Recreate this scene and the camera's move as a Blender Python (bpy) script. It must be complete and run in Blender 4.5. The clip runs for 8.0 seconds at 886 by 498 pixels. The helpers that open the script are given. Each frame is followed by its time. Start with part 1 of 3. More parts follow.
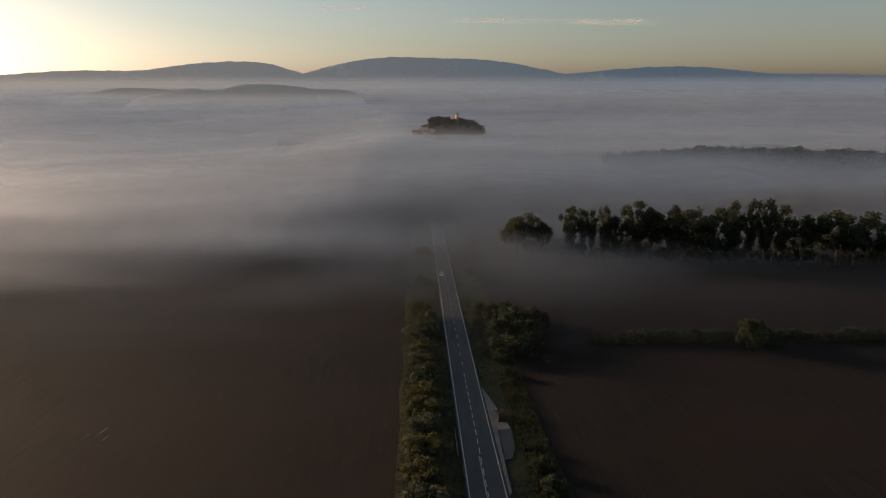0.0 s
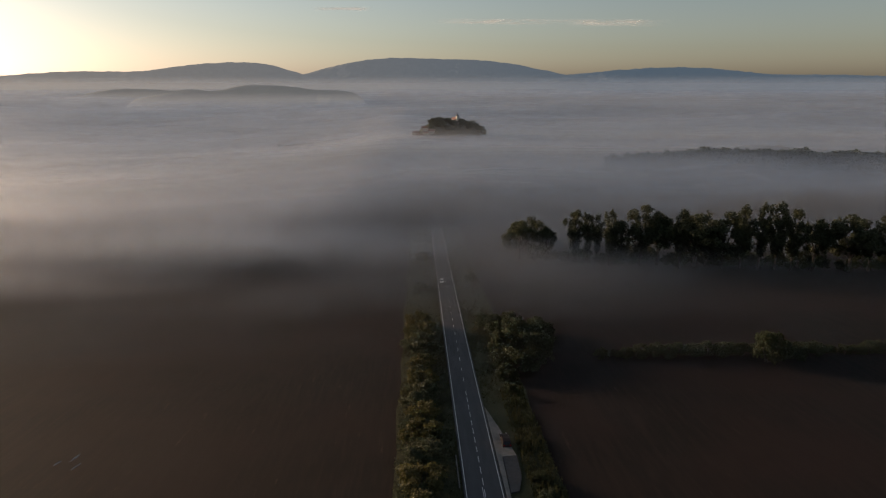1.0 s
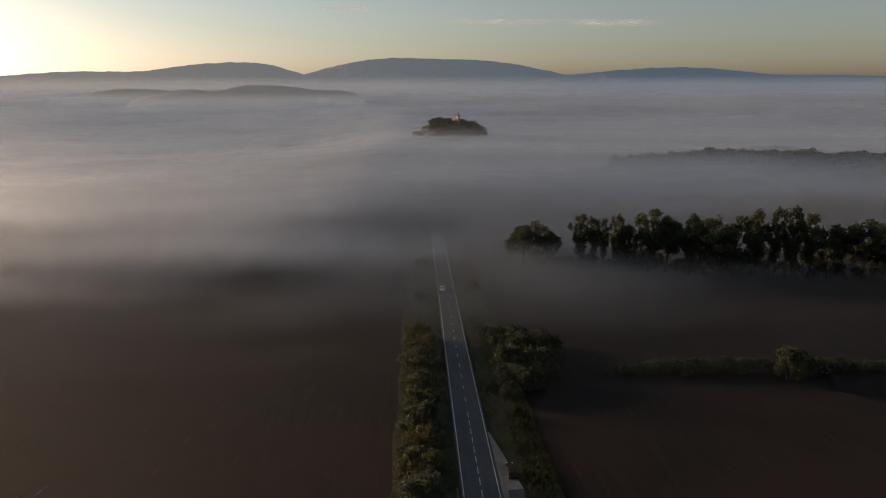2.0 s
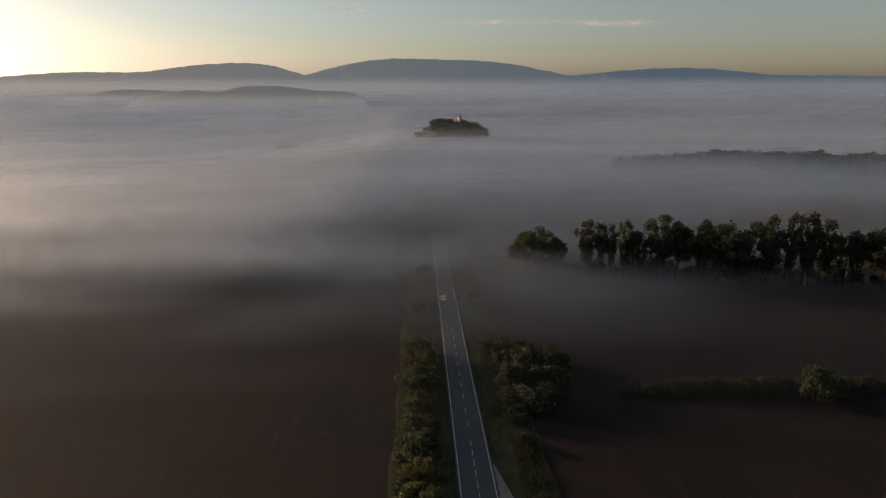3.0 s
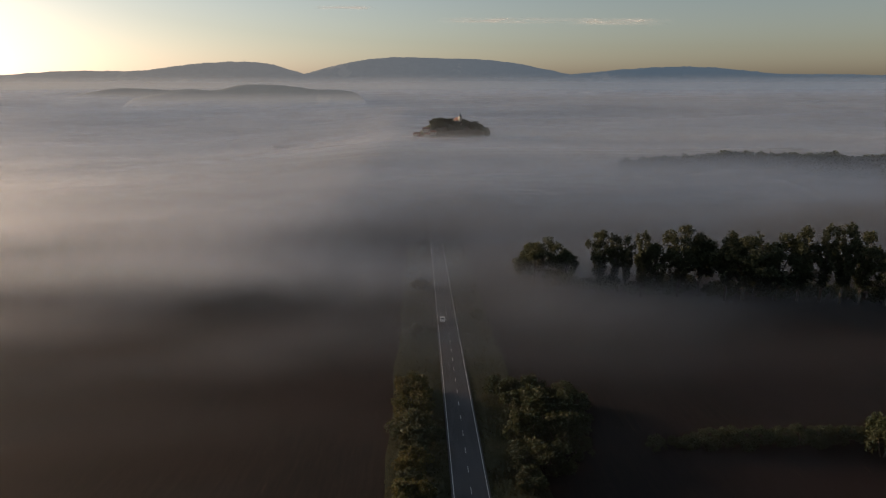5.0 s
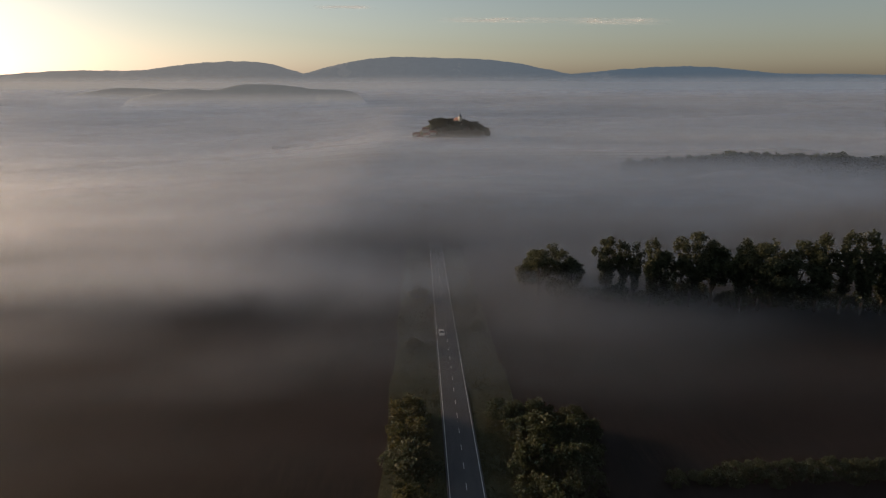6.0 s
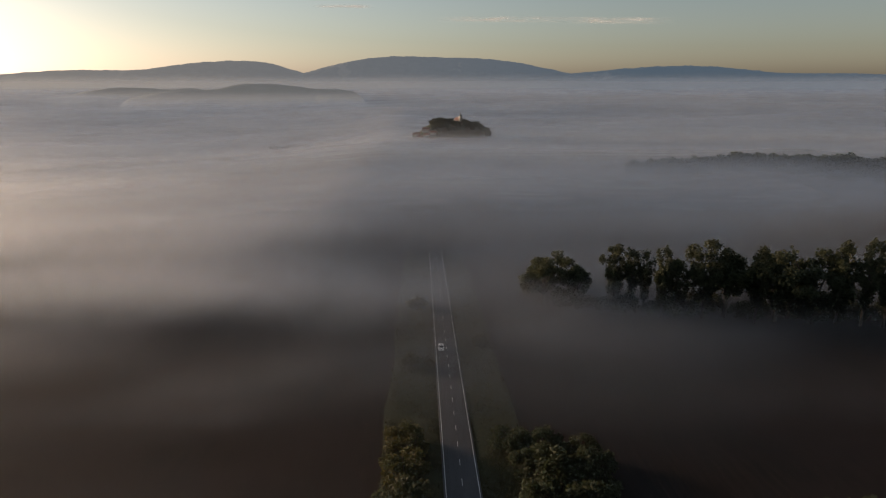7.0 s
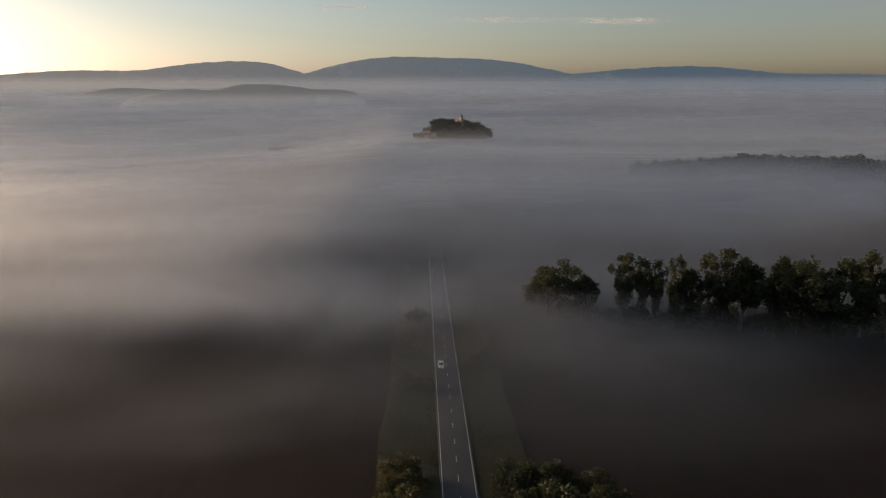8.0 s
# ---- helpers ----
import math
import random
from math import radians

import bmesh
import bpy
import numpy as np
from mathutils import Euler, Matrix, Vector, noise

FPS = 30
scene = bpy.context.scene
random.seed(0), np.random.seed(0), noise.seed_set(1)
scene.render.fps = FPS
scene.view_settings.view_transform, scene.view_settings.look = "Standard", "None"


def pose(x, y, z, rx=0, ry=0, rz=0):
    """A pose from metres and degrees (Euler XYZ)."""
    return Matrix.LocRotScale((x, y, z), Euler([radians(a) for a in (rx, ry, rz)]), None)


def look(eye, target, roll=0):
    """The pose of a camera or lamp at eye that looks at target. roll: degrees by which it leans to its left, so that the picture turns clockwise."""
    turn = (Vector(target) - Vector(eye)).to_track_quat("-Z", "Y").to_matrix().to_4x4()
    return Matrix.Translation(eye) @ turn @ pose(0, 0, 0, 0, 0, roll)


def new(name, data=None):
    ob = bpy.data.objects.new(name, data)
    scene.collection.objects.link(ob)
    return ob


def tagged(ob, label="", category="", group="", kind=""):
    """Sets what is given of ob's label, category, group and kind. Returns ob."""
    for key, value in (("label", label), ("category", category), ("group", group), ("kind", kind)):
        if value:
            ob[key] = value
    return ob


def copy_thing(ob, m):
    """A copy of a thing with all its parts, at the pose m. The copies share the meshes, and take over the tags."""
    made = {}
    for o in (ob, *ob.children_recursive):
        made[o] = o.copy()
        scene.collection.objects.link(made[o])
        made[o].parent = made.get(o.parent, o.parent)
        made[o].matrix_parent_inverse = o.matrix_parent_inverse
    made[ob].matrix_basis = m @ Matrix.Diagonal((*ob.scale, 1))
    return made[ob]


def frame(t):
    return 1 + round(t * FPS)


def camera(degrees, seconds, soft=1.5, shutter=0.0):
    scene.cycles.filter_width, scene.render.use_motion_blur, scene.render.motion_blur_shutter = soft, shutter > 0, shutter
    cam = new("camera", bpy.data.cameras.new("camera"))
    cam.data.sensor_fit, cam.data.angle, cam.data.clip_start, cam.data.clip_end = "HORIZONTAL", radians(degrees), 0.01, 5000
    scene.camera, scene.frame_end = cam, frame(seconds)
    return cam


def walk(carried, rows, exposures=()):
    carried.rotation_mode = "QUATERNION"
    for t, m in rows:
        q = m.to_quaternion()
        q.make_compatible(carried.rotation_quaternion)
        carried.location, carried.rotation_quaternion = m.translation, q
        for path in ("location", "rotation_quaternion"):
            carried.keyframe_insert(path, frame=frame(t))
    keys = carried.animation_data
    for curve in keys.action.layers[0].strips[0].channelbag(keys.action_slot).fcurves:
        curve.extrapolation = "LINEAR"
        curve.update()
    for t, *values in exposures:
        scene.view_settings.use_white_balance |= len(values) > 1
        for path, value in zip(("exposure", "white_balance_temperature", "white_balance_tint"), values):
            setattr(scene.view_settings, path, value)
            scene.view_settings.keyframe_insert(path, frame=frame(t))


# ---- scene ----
cam = camera(71.6, 8.0, soft=1.2)
scene.cycles.transparent_max_bounces = 48


def eye(x, y, z, turn, tilt):
    """Camera pose: turn in degrees to the right of the road's line, tilt in degrees below level."""
    return pose(x, y, z, 90 - tilt, 0, -turn)


PATH = [
    (0.0, eye(-11.74, 0.00, 70.71, 2.369, 15.379)),
    (0.5, eye(-11.50, 5.04, 70.41, 2.341, 15.324)),
    (1.0, eye(-11.25, 10.28, 70.14, 2.323, 15.296)),
    (1.5, eye(-10.99, 15.69, 69.92, 2.304, 15.308)),
    (3.0, eye(-10.16, 32.82, 69.43, 2.134, 15.220)),
    (3.5, eye(-9.86, 38.78, 69.31, 2.109, 15.274)),
    (4.0, eye(-9.55, 44.82, 69.20, 2.111, 15.310)),
    (4.5, eye(-9.24, 50.94, 69.11, 2.109, 15.319)),
    (6.0, eye(-8.24, 69.57, 68.85, 2.123, 15.346)),
    (6.5, eye(-7.88, 75.81, 68.75, 2.097, 15.373)),
    (7.0, eye(-7.52, 82.04, 68.64, 2.083, 15.384)),
    (7.5, eye(-7.15, 88.24, 68.51, 2.038, 15.359)),
    (8.0, eye(-6.77, 94.40, 68.37, 1.991, 15.341)),
]
EXPOSURE = 0.58
walk(cam, PATH, [(0.0, EXPOSURE, 6350, 14), (8.0, EXPOSURE, 6350, 14)])

# ---- light ----
SUN_TURN = -57.0      # degrees to the right of the road's line
SUN_HEIGHT = 5.2
world = bpy.data.worlds.new("sky")
scene.world = world
world.use_nodes = True
wn = world.node_tree.nodes
sky = wn.new("ShaderNodeTexSky")
sky.sky_type = "NISHITA"
sky.sun_disc = False
sky.sun_elevation = radians(SUN_HEIGHT)
sky.sun_rotation = radians(SUN_TURN)
sky.air_density, sky.dust_density, sky.ozone_density = 1.0, 1.0, 2.0
wn["Background"].inputs["Strength"].default_value = 0.112
pale = wn.new("ShaderNodeHueSaturation")      # a hazy morning sky is paler than a clear one
pale.inputs["Saturation"].default_value = 0.58
world.node_tree.links.new(sky.outputs[0], pale.inputs["Color"])
world.node_tree.links.new(pale.outputs[0], wn["Background"].inputs["Color"])

sun_data = bpy.data.lights.new("sun", "SUN")
sun_data.energy, sun_data.angle, sun_data.color = 5.0, radians(14), (1.0, 0.70, 0.43)
sun = new("sun", sun_data)
to_sun = Vector((math.sin(radians(SUN_TURN)) * math.cos(radians(SUN_HEIGHT)),
                 math.cos(radians(SUN_TURN)) * math.cos(radians(SUN_HEIGHT)), math.sin(radians(SUN_HEIGHT))))
sun.matrix_world = look((-300, 100, 250), Vector((-300, 100, 250)) - to_sun)


# ---- materials ----
class Nodes:
    """A small helper that chains shader nodes."""

    def __init__(self, name):
        self.mat = bpy.data.materials.new(name)
        self.mat.use_nodes = True
        self.tree = self.mat.node_tree
        self.bsdf = self.tree.nodes["Principled BSDF"]
        self.out = self.tree.nodes["Material Output"]

    def node(self, kind, props=None, **values):
        n = self.tree.nodes.new(kind)
        for k, v in (props or {}).items():
            setattr(n, k, v)
        for k, v in values.items():
            self.put(n, k, v)
        return n

    def put(self, n, k, v):
        key = int(k[1:]) if k[0] == "i" and k[1:].isdigit() else k.replace("_", " ")
        sock = n.inputs[key]
        if hasattr(v, "is_linked"):
            self.tree.links.new(v, sock)
        else:
            sock.default_value = v

    def math(self, op, a, b=0.0, clamp=False):
        return self.node("ShaderNodeMath", {"operation": op, "use_clamp": clamp}, i0=a, i1=b).outputs[0]

    def ramp(self, v, a, b, lo=0.0, hi=1.0, kind="SMOOTHSTEP"):
        return self.node("ShaderNodeMapRange", {"interpolation_type": kind}, Value=v, From_Min=a, From_Max=b, To_Min=lo, To_Max=hi).outputs[0]

    def where(self, scale=(1, 1, 1), shift=(0, 0, 0), turn=0.0, local=False):
        if local:
            p = self.node("ShaderNodeTexCoord").outputs["Object"]
        else:
            p = self.node("ShaderNodeNewGeometry").outputs["Position"]
        m = self.node("ShaderNodeMapping", Vector=p, Location=shift, Rotation=(0, 0, radians(turn)), Scale=scale)
        return m.outputs[0]

    def noise(self, vec, scale=1.0, detail=4.0, rough=0.55, warp=0.0):
        return self.node("ShaderNodeTexNoise", Vector=vec, Scale=scale, Detail=detail, Roughness=rough, Distortion=warp).outputs[0]

    def mix(self, f, a, b, mode="MIX"):
        n = self.node("ShaderNodeMix", {"data_type": "RGBA", "blend_type": mode})
        for k, v in ((0, f), (6, a), (7, b)):
            if hasattr(v, "is_linked"):
                self.tree.links.new(v, n.inputs[k])
            else:
                n.inputs[k].default_value = (*v, 1) if isinstance(v, tuple) and len(v) == 3 else v
        return n.outputs[2]

    def finish(self, color=None, rough=0.8, bump=None, bump_size=0.1, strength=0.5, **more):
        if color is not None:
            self.put(self.bsdf, "Base_Color", (*color, 1) if isinstance(color, tuple) else color)
        self.put(self.bsdf, "Roughness", rough)
        for k, v in more.items():
            self.put(self.bsdf, k, v)
        if bump is not None:
            b = self.node("ShaderNodeBump", Strength=strength, Distance=bump_size, Height=bump)
            self.put(self.bsdf, "Normal", b.outputs[0])
        return self.mat


def soil_material():
    n = Nodes("ploughed_soil")
    rows = n.noise(n.where((0.9, 0.006, 1)), 1.0, 3, 0.55)
    broad = n.noise(n.where((0.06, 0.008, 1)), 1.0, 3, 0.6)
    patch = n.noise(n.where(), 0.02, 4, 0.6)
    clod = n.noise(n.where(), 2.2, 4, 0.7)
    straw = n.ramp(n.noise(n.where((0.9, 0.03, 1)), 1.0, 4, 0.7), 0.6, 0.72)
    c = n.mix(n.ramp(patch, 0.35, 0.65), (0.0085, 0.0070, 0.0058), (0.0175, 0.0100, 0.0080))
    c = n.mix(n.ramp(rows, 0.35, 0.8), c, (0.018, 0.0115, 0.009))
    c = n.mix(n.math("MULTIPLY", straw, n.ramp(broad, 0.5, 0.65)), c, (0.042, 0.028, 0.020))
    h = n.math("ADD", n.math("MULTIPLY", rows, 0.35), n.math("MULTIPLY", clod, 0.5))
    return n.finish(c, 0.95, h, 0.12, 0.6, Specular_IOR_Level=0.15)


def grass_material():
    n = Nodes("verge_grass")
    a = n.noise(n.where(), 0.25, 5, 0.65)
    b = n.noise(n.where(), 3.0, 4, 0.7)
    c = n.mix(a, (0.014, 0.019, 0.008), (0.036, 0.039, 0.015))
    c = n.mix(n.ramp(b, 0.55, 0.75), c, (0.06, 0.052, 0.024))
    return n.finish(c, 0.9, b, 0.2, 0.8, Specular_IOR_Level=0.2)


def asphalt_material():
    n = Nodes("asphalt")
    a = n.noise(n.where((0.7, 0.04, 1)), 1.0, 4, 0.6)
    b = n.noise(n.where(), 12.0, 3, 0.7)
    c = n.mix(a, (0.024, 0.026, 0.029), (0.042, 0.044, 0.048))
    c = n.mix(n.ramp(b, 0.4, 0.7, 0.0, 0.3), c, (0.07, 0.07, 0.07))
    return n.finish(c, n.ramp(a, 0.3, 0.7, 0.65, 0.85), b, 0.01, 0.4)


def plain_material(name, c, d=None, rough=0.6, scale=3.0, metal=0.0, bump=0.02, gloss=0.5):
    n = Nodes(name)
    v = n.noise(n.where(local=True), scale, 5, 0.65)
    d = d or tuple(x * 0.6 for x in c)
    return n.finish(n.mix(n.ramp(v, 0.3, 0.7), c, d), rough, v, bump, 0.4, Metallic=metal, Specular_IOR_Level=gloss)


def leaf_material(name, a, b, dry=None):
    n = Nodes(name)
    isle = n.node("ShaderNodeNewGeometry").outputs["Random Per Island"]
    big = n.noise(n.where(), 0.18, 3, 0.6)
    c = n.mix(isle, a, b)
    c = n.mix(n.ramp(big, 0.4, 0.7, 0.0, 0.5), c, dry or b)
    n.finish(c, 0.65, Specular_IOR_Level=0.25)
    t = n.node("ShaderNodeBsdfTranslucent", Color=c)
    m = n.node("ShaderNodeMixShader", i0=0.4, i1=n.bsdf.outputs[0], i2=t.outputs[0])
    n.tree.links.new(m.outputs[0], n.out.inputs[0])
    return n.mat


def fog_field(n):
    """Droplets per metre of the valley fog: thin over the near fields, dense in the valley and towards its sunward side, in drifting wisps."""
    pos = n.node("ShaderNodeNewGeometry").outputs["Position"]
    xyz = n.node("ShaderNodeSeparateXYZ", Vector=pos)
    x, y = xyz.outputs[0], xyz.outputs[1]
    drift = n.noise(n.where((0.6, 1.0, 1.0), turn=-20), 0.0060, 5, 0.55, 0.8)
    wisp = n.noise(n.where((0.40, 1.0, 2.0), turn=-20), 0.016, 4, 0.52, 0.9)
    side = n.math("ADD", n.ramp(x, -220, 0, FOG_LEFT, 0, "LINEAR"), n.ramp(x, 40, 130, 0, FOG_RIGHT))
    reach = n.math("ADD", n.math("ADD", y, side), n.ramp(drift, 0.3, 0.7, -70, 70, "LINEAR"))
    px = n.math("POWER", n.math("DIVIDE", n.math("SUBTRACT", x, 34.0), 60.0), 2.0)
    py = n.math("POWER", n.math("DIVIDE", n.math("SUBTRACT", y, 268.0), 60.0), 2.0)
    bank = n.ramp(n.math("ADD", px, py), 0.0, 1.9, 0.012, 0.0)
    d = n.math("ADD", n.math("MULTIPLY", n.ramp(reach, 110, 330, 0.0, FOG_NEAR), n.ramp(reach, 330, 520, 1.0, 0.0)), n.math("MULTIPLY", n.ramp(reach, 250, 480, 0.0, FOG_FAR), n.ramp(reach, 330, 520, 1.0, 0.0)))
    d = n.math("MULTIPLY", n.math("ADD", d, bank), n.ramp(wisp, 0.34, 0.66, 0.2, 1.8))
    return d, reach


def scatter(n, alpha, white, through_share, gleam, rough):
    """White droplets: a soft scattering to both sides, a gleam towards the low sun, and clear air between."""
    d = n.node("ShaderNodeBsdfDiffuse", Color=(white, white, white, 1))
    t = n.node("ShaderNodeBsdfTranslucent", Color=(white, white, white, 1))
    lit = n.node("ShaderNodeMixShader", i0=through_share, i1=d.outputs[0], i2=t.outputs[0])
    if gleam:
        g = n.node("ShaderNodeBsdfGlossy", {"distribution": "GGX"}, Color=(0.97, 0.97, 0.97, 1), Roughness=rough)
        w = n.node("ShaderNodeBsdfGlossy", {"distribution": "BECKMANN"}, Color=(0.97, 0.97, 0.97, 1), Roughness=0.95)
        g = n.node("ShaderNodeMixShader", i0=0.55, i1=g.outputs[0], i2=w.outputs[0])
        lit = n.node("ShaderNodeMixShader", i0=gleam, i1=lit.outputs[0], i2=g.outputs[0])
    clear = n.node("ShaderNodeBsdfTransparent")
    m = n.node("ShaderNodeMixShader", i0=alpha, i1=clear.outputs[0], i2=lit.outputs[0])
    n.tree.links.new(m.outputs[0], n.out.inputs[0])
    n.tree.nodes.remove(n.bsdf)
    return n.mat


def fog_material(share):
    """The fog's level tops over the valley. share: how dense this height is."""
    n = Nodes("valley_fog")
    d, reach = fog_field(n)
    swell = n.noise(n.where((0.45, 1.0, 1.0), turn=-24), 0.0042, 3, 0.5, 0.6)
    roll = n.noise(n.where((0.35, 1.0, 1.0), turn=-28), 0.011, 3, 0.5, 0.8)
    reach = n.math("ADD", reach, n.ramp(roll, 0.3, 0.7, -60, 60, "LINEAR"))
    a = n.math("MULTIPLY", n.math("POWER", n.ramp(reach, 195, 470), 1.6), n.ramp(swell, 0.30, 0.66, 0.5, 1.0))
    a = n.math("MULTIPLY", a, n.ramp(reach, 400, 1000, 1.0, 3.2))
    return scatter(n, n.math("MULTIPLY", a, share, True), 0.88, 0.0, FOG_GLEAM, FOG_ROUGH)


def veil_material():
    """An upright slice of the fog; its u holds the slice's depth in hundreds of metres, its v the height within the fog."""
    n = Nodes("fog_veil")
    d, reach = fog_field(n)
    uv = n.node("ShaderNodeSeparateXYZ", Vector=n.node("ShaderNodeUVMap", {"uv_map": "slice"}).outputs[0])
    v = uv.outputs[1]
    body = n.math("MULTIPLY", n.ramp(v, 0.0, 0.12), n.ramp(v, 0.25, 1.0, 1.0, 0.0))
    depth = n.math("MULTIPLY", n.math("MULTIPLY", d, body), n.math("MULTIPLY", uv.outputs[0], 100.0))
    a = n.math("SUBTRACT", 1.0, n.math("EXPONENT", n.math("MULTIPLY", depth, -1.0)), True)
    return scatter(n, a, 0.28, VEIL_THROUGH, 0.0, 0.5)


def cloud_material():
    n = Nodes("thin_cirrus")
    v = n.noise(n.where((0.25, 1, 1.6)), 0.012, 5, 0.6, 0.5)
    uv = n.node("ShaderNodeTexCoord").outputs["Generated"]
    s = n.node("ShaderNodeSeparateXYZ", Vector=uv)
    fade = n.math("MULTIPLY", n.ramp(n.math("ABSOLUTE", n.math("SUBTRACT", s.outputs[0], 0.5)), 0.2, 0.5, 1, 0),
                  n.ramp(n.math("ABSOLUTE", n.math("SUBTRACT", s.outputs[2], 0.5)), 0.05, 0.5, 1, 0))
    a = n.math("MULTIPLY", n.math("MULTIPLY", n.ramp(v, 0.30, 0.65), fade), 0.60, True)
    d = n.node("ShaderNodeBsdfDiffuse", Color=(0.9, 0.88, 0.86, 1))
    t = n.node("ShaderNodeBsdfTranslucent", Color=(0.9, 0.88, 0.86, 1))
    lit = n.node("ShaderNodeMixShader", i0=0.5, i1=d.outputs[0], i2=t.outputs[0])
    m = n.node("ShaderNodeMixShader", i0=a, i1=n.node("ShaderNodeBsdfTransparent").outputs[0], i2=lit.outputs[0])
    n.tree.links.new(m.outputs[0], n.out.inputs[0])
    n.tree.nodes.remove(n.bsdf)
    return n.mat


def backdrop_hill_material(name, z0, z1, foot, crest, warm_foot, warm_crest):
    """Wooded hills at the edge of sight; haze painted as emission, strongest low and sunward."""
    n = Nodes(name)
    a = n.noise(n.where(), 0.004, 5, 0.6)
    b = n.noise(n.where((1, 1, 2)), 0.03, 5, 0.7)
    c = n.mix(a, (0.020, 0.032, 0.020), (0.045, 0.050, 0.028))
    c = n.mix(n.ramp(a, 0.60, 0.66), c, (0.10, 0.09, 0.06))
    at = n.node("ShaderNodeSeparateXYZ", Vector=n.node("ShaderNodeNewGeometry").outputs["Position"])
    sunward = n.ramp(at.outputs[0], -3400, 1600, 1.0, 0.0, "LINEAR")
    painted_haze = n.mix(n.ramp(at.outputs[2], z0, z1), n.mix(sunward, foot, warm_foot), n.mix(sunward, crest, warm_crest))
    return n.finish(c, 0.95, b, 4.0, 0.6, Specular_IOR_Level=0.1, Emission_Color=painted_haze, Emission_Strength=n.ramp(b, 0.3, 0.7, 0.96, 1.04))


FOG_GLEAM, FOG_ROUGH, VEIL_THROUGH = 0.78, 0.42, 0.12
FOG_LEFT, FOG_RIGHT, FOG_NEAR, FOG_FAR = 35, -8, 0.013, 0.036
SOIL, GRASS, ASPHALT = soil_material(), grass_material(), asphalt_material()
PAINT = plain_material("worn_road_paint", (0.62, 0.62, 0.60), (0.30, 0.30, 0.29), 0.6, 1.5)
GRAVEL = plain_material("pale_gravel", (0.15, 0.145, 0.135), (0.10, 0.097, 0.09), 0.95, 0.9, bump=0.05)
PATCH = plain_material("fresh_asphalt", (0.020, 0.022, 0.025), (0.034, 0.036, 0.040), 0.8, 1.5)
BARK = plain_material("bark", (0.11, 0.095, 0.075), (0.05, 0.042, 0.035), 0.95, 2.0, bump=0.1)
LEAF_POPLAR = leaf_material("poplar_leaves", (0.036, 0.045, 0.022), (0.066, 0.072, 0.036), (0.070, 0.068, 0.034))
LEAF_DARK = leaf_material("dark_leaves", (0.028, 0.038, 0.018), (0.050, 0.060, 0.026), (0.054, 0.058, 0.026))
LEAF_AUTUMN = leaf_material("autumn_leaves", (0.045, 0.050, 0.016), (0.085, 0.078, 0.024), (0.095, 0.078, 0.024))
LEAF_FAR = leaf_material("far_leaves", (0.036, 0.046, 0.026), (0.065, 0.075, 0.040))
# Emission colours that paint the haze: foot and crest, then their warmer sunward pair.
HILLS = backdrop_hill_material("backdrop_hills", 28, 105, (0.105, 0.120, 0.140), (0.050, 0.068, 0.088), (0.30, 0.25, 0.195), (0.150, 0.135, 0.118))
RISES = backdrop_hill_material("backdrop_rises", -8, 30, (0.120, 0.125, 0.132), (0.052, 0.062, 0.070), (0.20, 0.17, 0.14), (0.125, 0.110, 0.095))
CLOUD = cloud_material()
FOGS = [fog_material(0.07 + 0.17 * (1 - k / 11.0)) for k in range(12)]
VEIL = veil_material()


def haze_material():
    """Thin sunlit haze, densest low down."""
    n = Nodes("valley_haze")
    z = n.node("ShaderNodeSeparateXYZ", Vector=n.node("ShaderNodeNewGeometry").outputs["Position"]).outputs[2]
    uv = n.node("ShaderNodeSeparateXYZ", Vector=n.node("ShaderNodeUVMap", {"uv_map": "slice"}).outputs[0])
    soft = n.noise(n.where((0.3, 1.0, 1.0)), 0.004, 3, 0.5)
    top = n.math("ADD", uv.outputs[1], n.ramp(soft, 0.3, 0.7, -8, 8, "LINEAR"))
    low = n.ramp(n.math("SUBTRACT", top, z), 0.0, 70.0)
    return scatter(n, n.math("MULTIPLY", low, uv.outputs[0], True), 0.80, 0.14, 0.0, 0.5)


HAZE = haze_material()


# ---- shapes ----
def ground_z(y):
    """The land falls from the camera's hillside into the valley."""
    e = y - 92.0
    if e < -60:
        e = -60 + 120 * math.tanh((e + 60) / 120)
    return -0.1 * e + 0.00015 * e * e / (1 + abs(e) / 600)


def step(a, b, v):
    u = min(1.0, max(0.0, (v - a) / (b - a)))
    return u * u * (3 - 2 * u)


def land_z(x, y):
    """The ground with an added sunward slope that tilts the fog into the sun."""
    fall = 46 * (1 - math.exp(-0.12 * max(0.0, -x - 60) / 46))
    return ground_z(y) - fall * step(120, 760, y) * (1 - step(1000, 3400, y))


def mesh_of(name, verts, faces, material, smooth=False):
    me = bpy.data.meshes.new(name)
    me.from_pydata(verts, [], faces)
    me.materials.append(material)
    if smooth:
        me.polygons.foreach_set("use_smooth", [True] * len(me.polygons))
    me.update()
    return me


def part(name, bm, material, parent=None, label=""):
    """Links a bmesh as one mesh object under a thing or a part."""
    me = bpy.data.meshes.new(name)
    bm.to_mesh(me)
    bm.free()
    me.materials.append(material)
    ob = new(name, me)
    ob.parent = parent
    return tagged(ob, label)


def empty(name, m, label, category, group="", kind=""):
    ob = new(name)
    ob.matrix_world = m
    return tagged(ob, label, category, group, kind)


def sheet(name, xs, ys, height, material):
    verts = [(x, y, height(x, y)) for y in ys for x in xs]
    w = len(xs)
    faces = [(j * w + i, j * w + i + 1, (j + 1) * w + i + 1, (j + 1) * w + i) for j in range(len(ys) - 1) for i in range(w - 1)]
    return mesh_of(name, verts, faces, material, True)


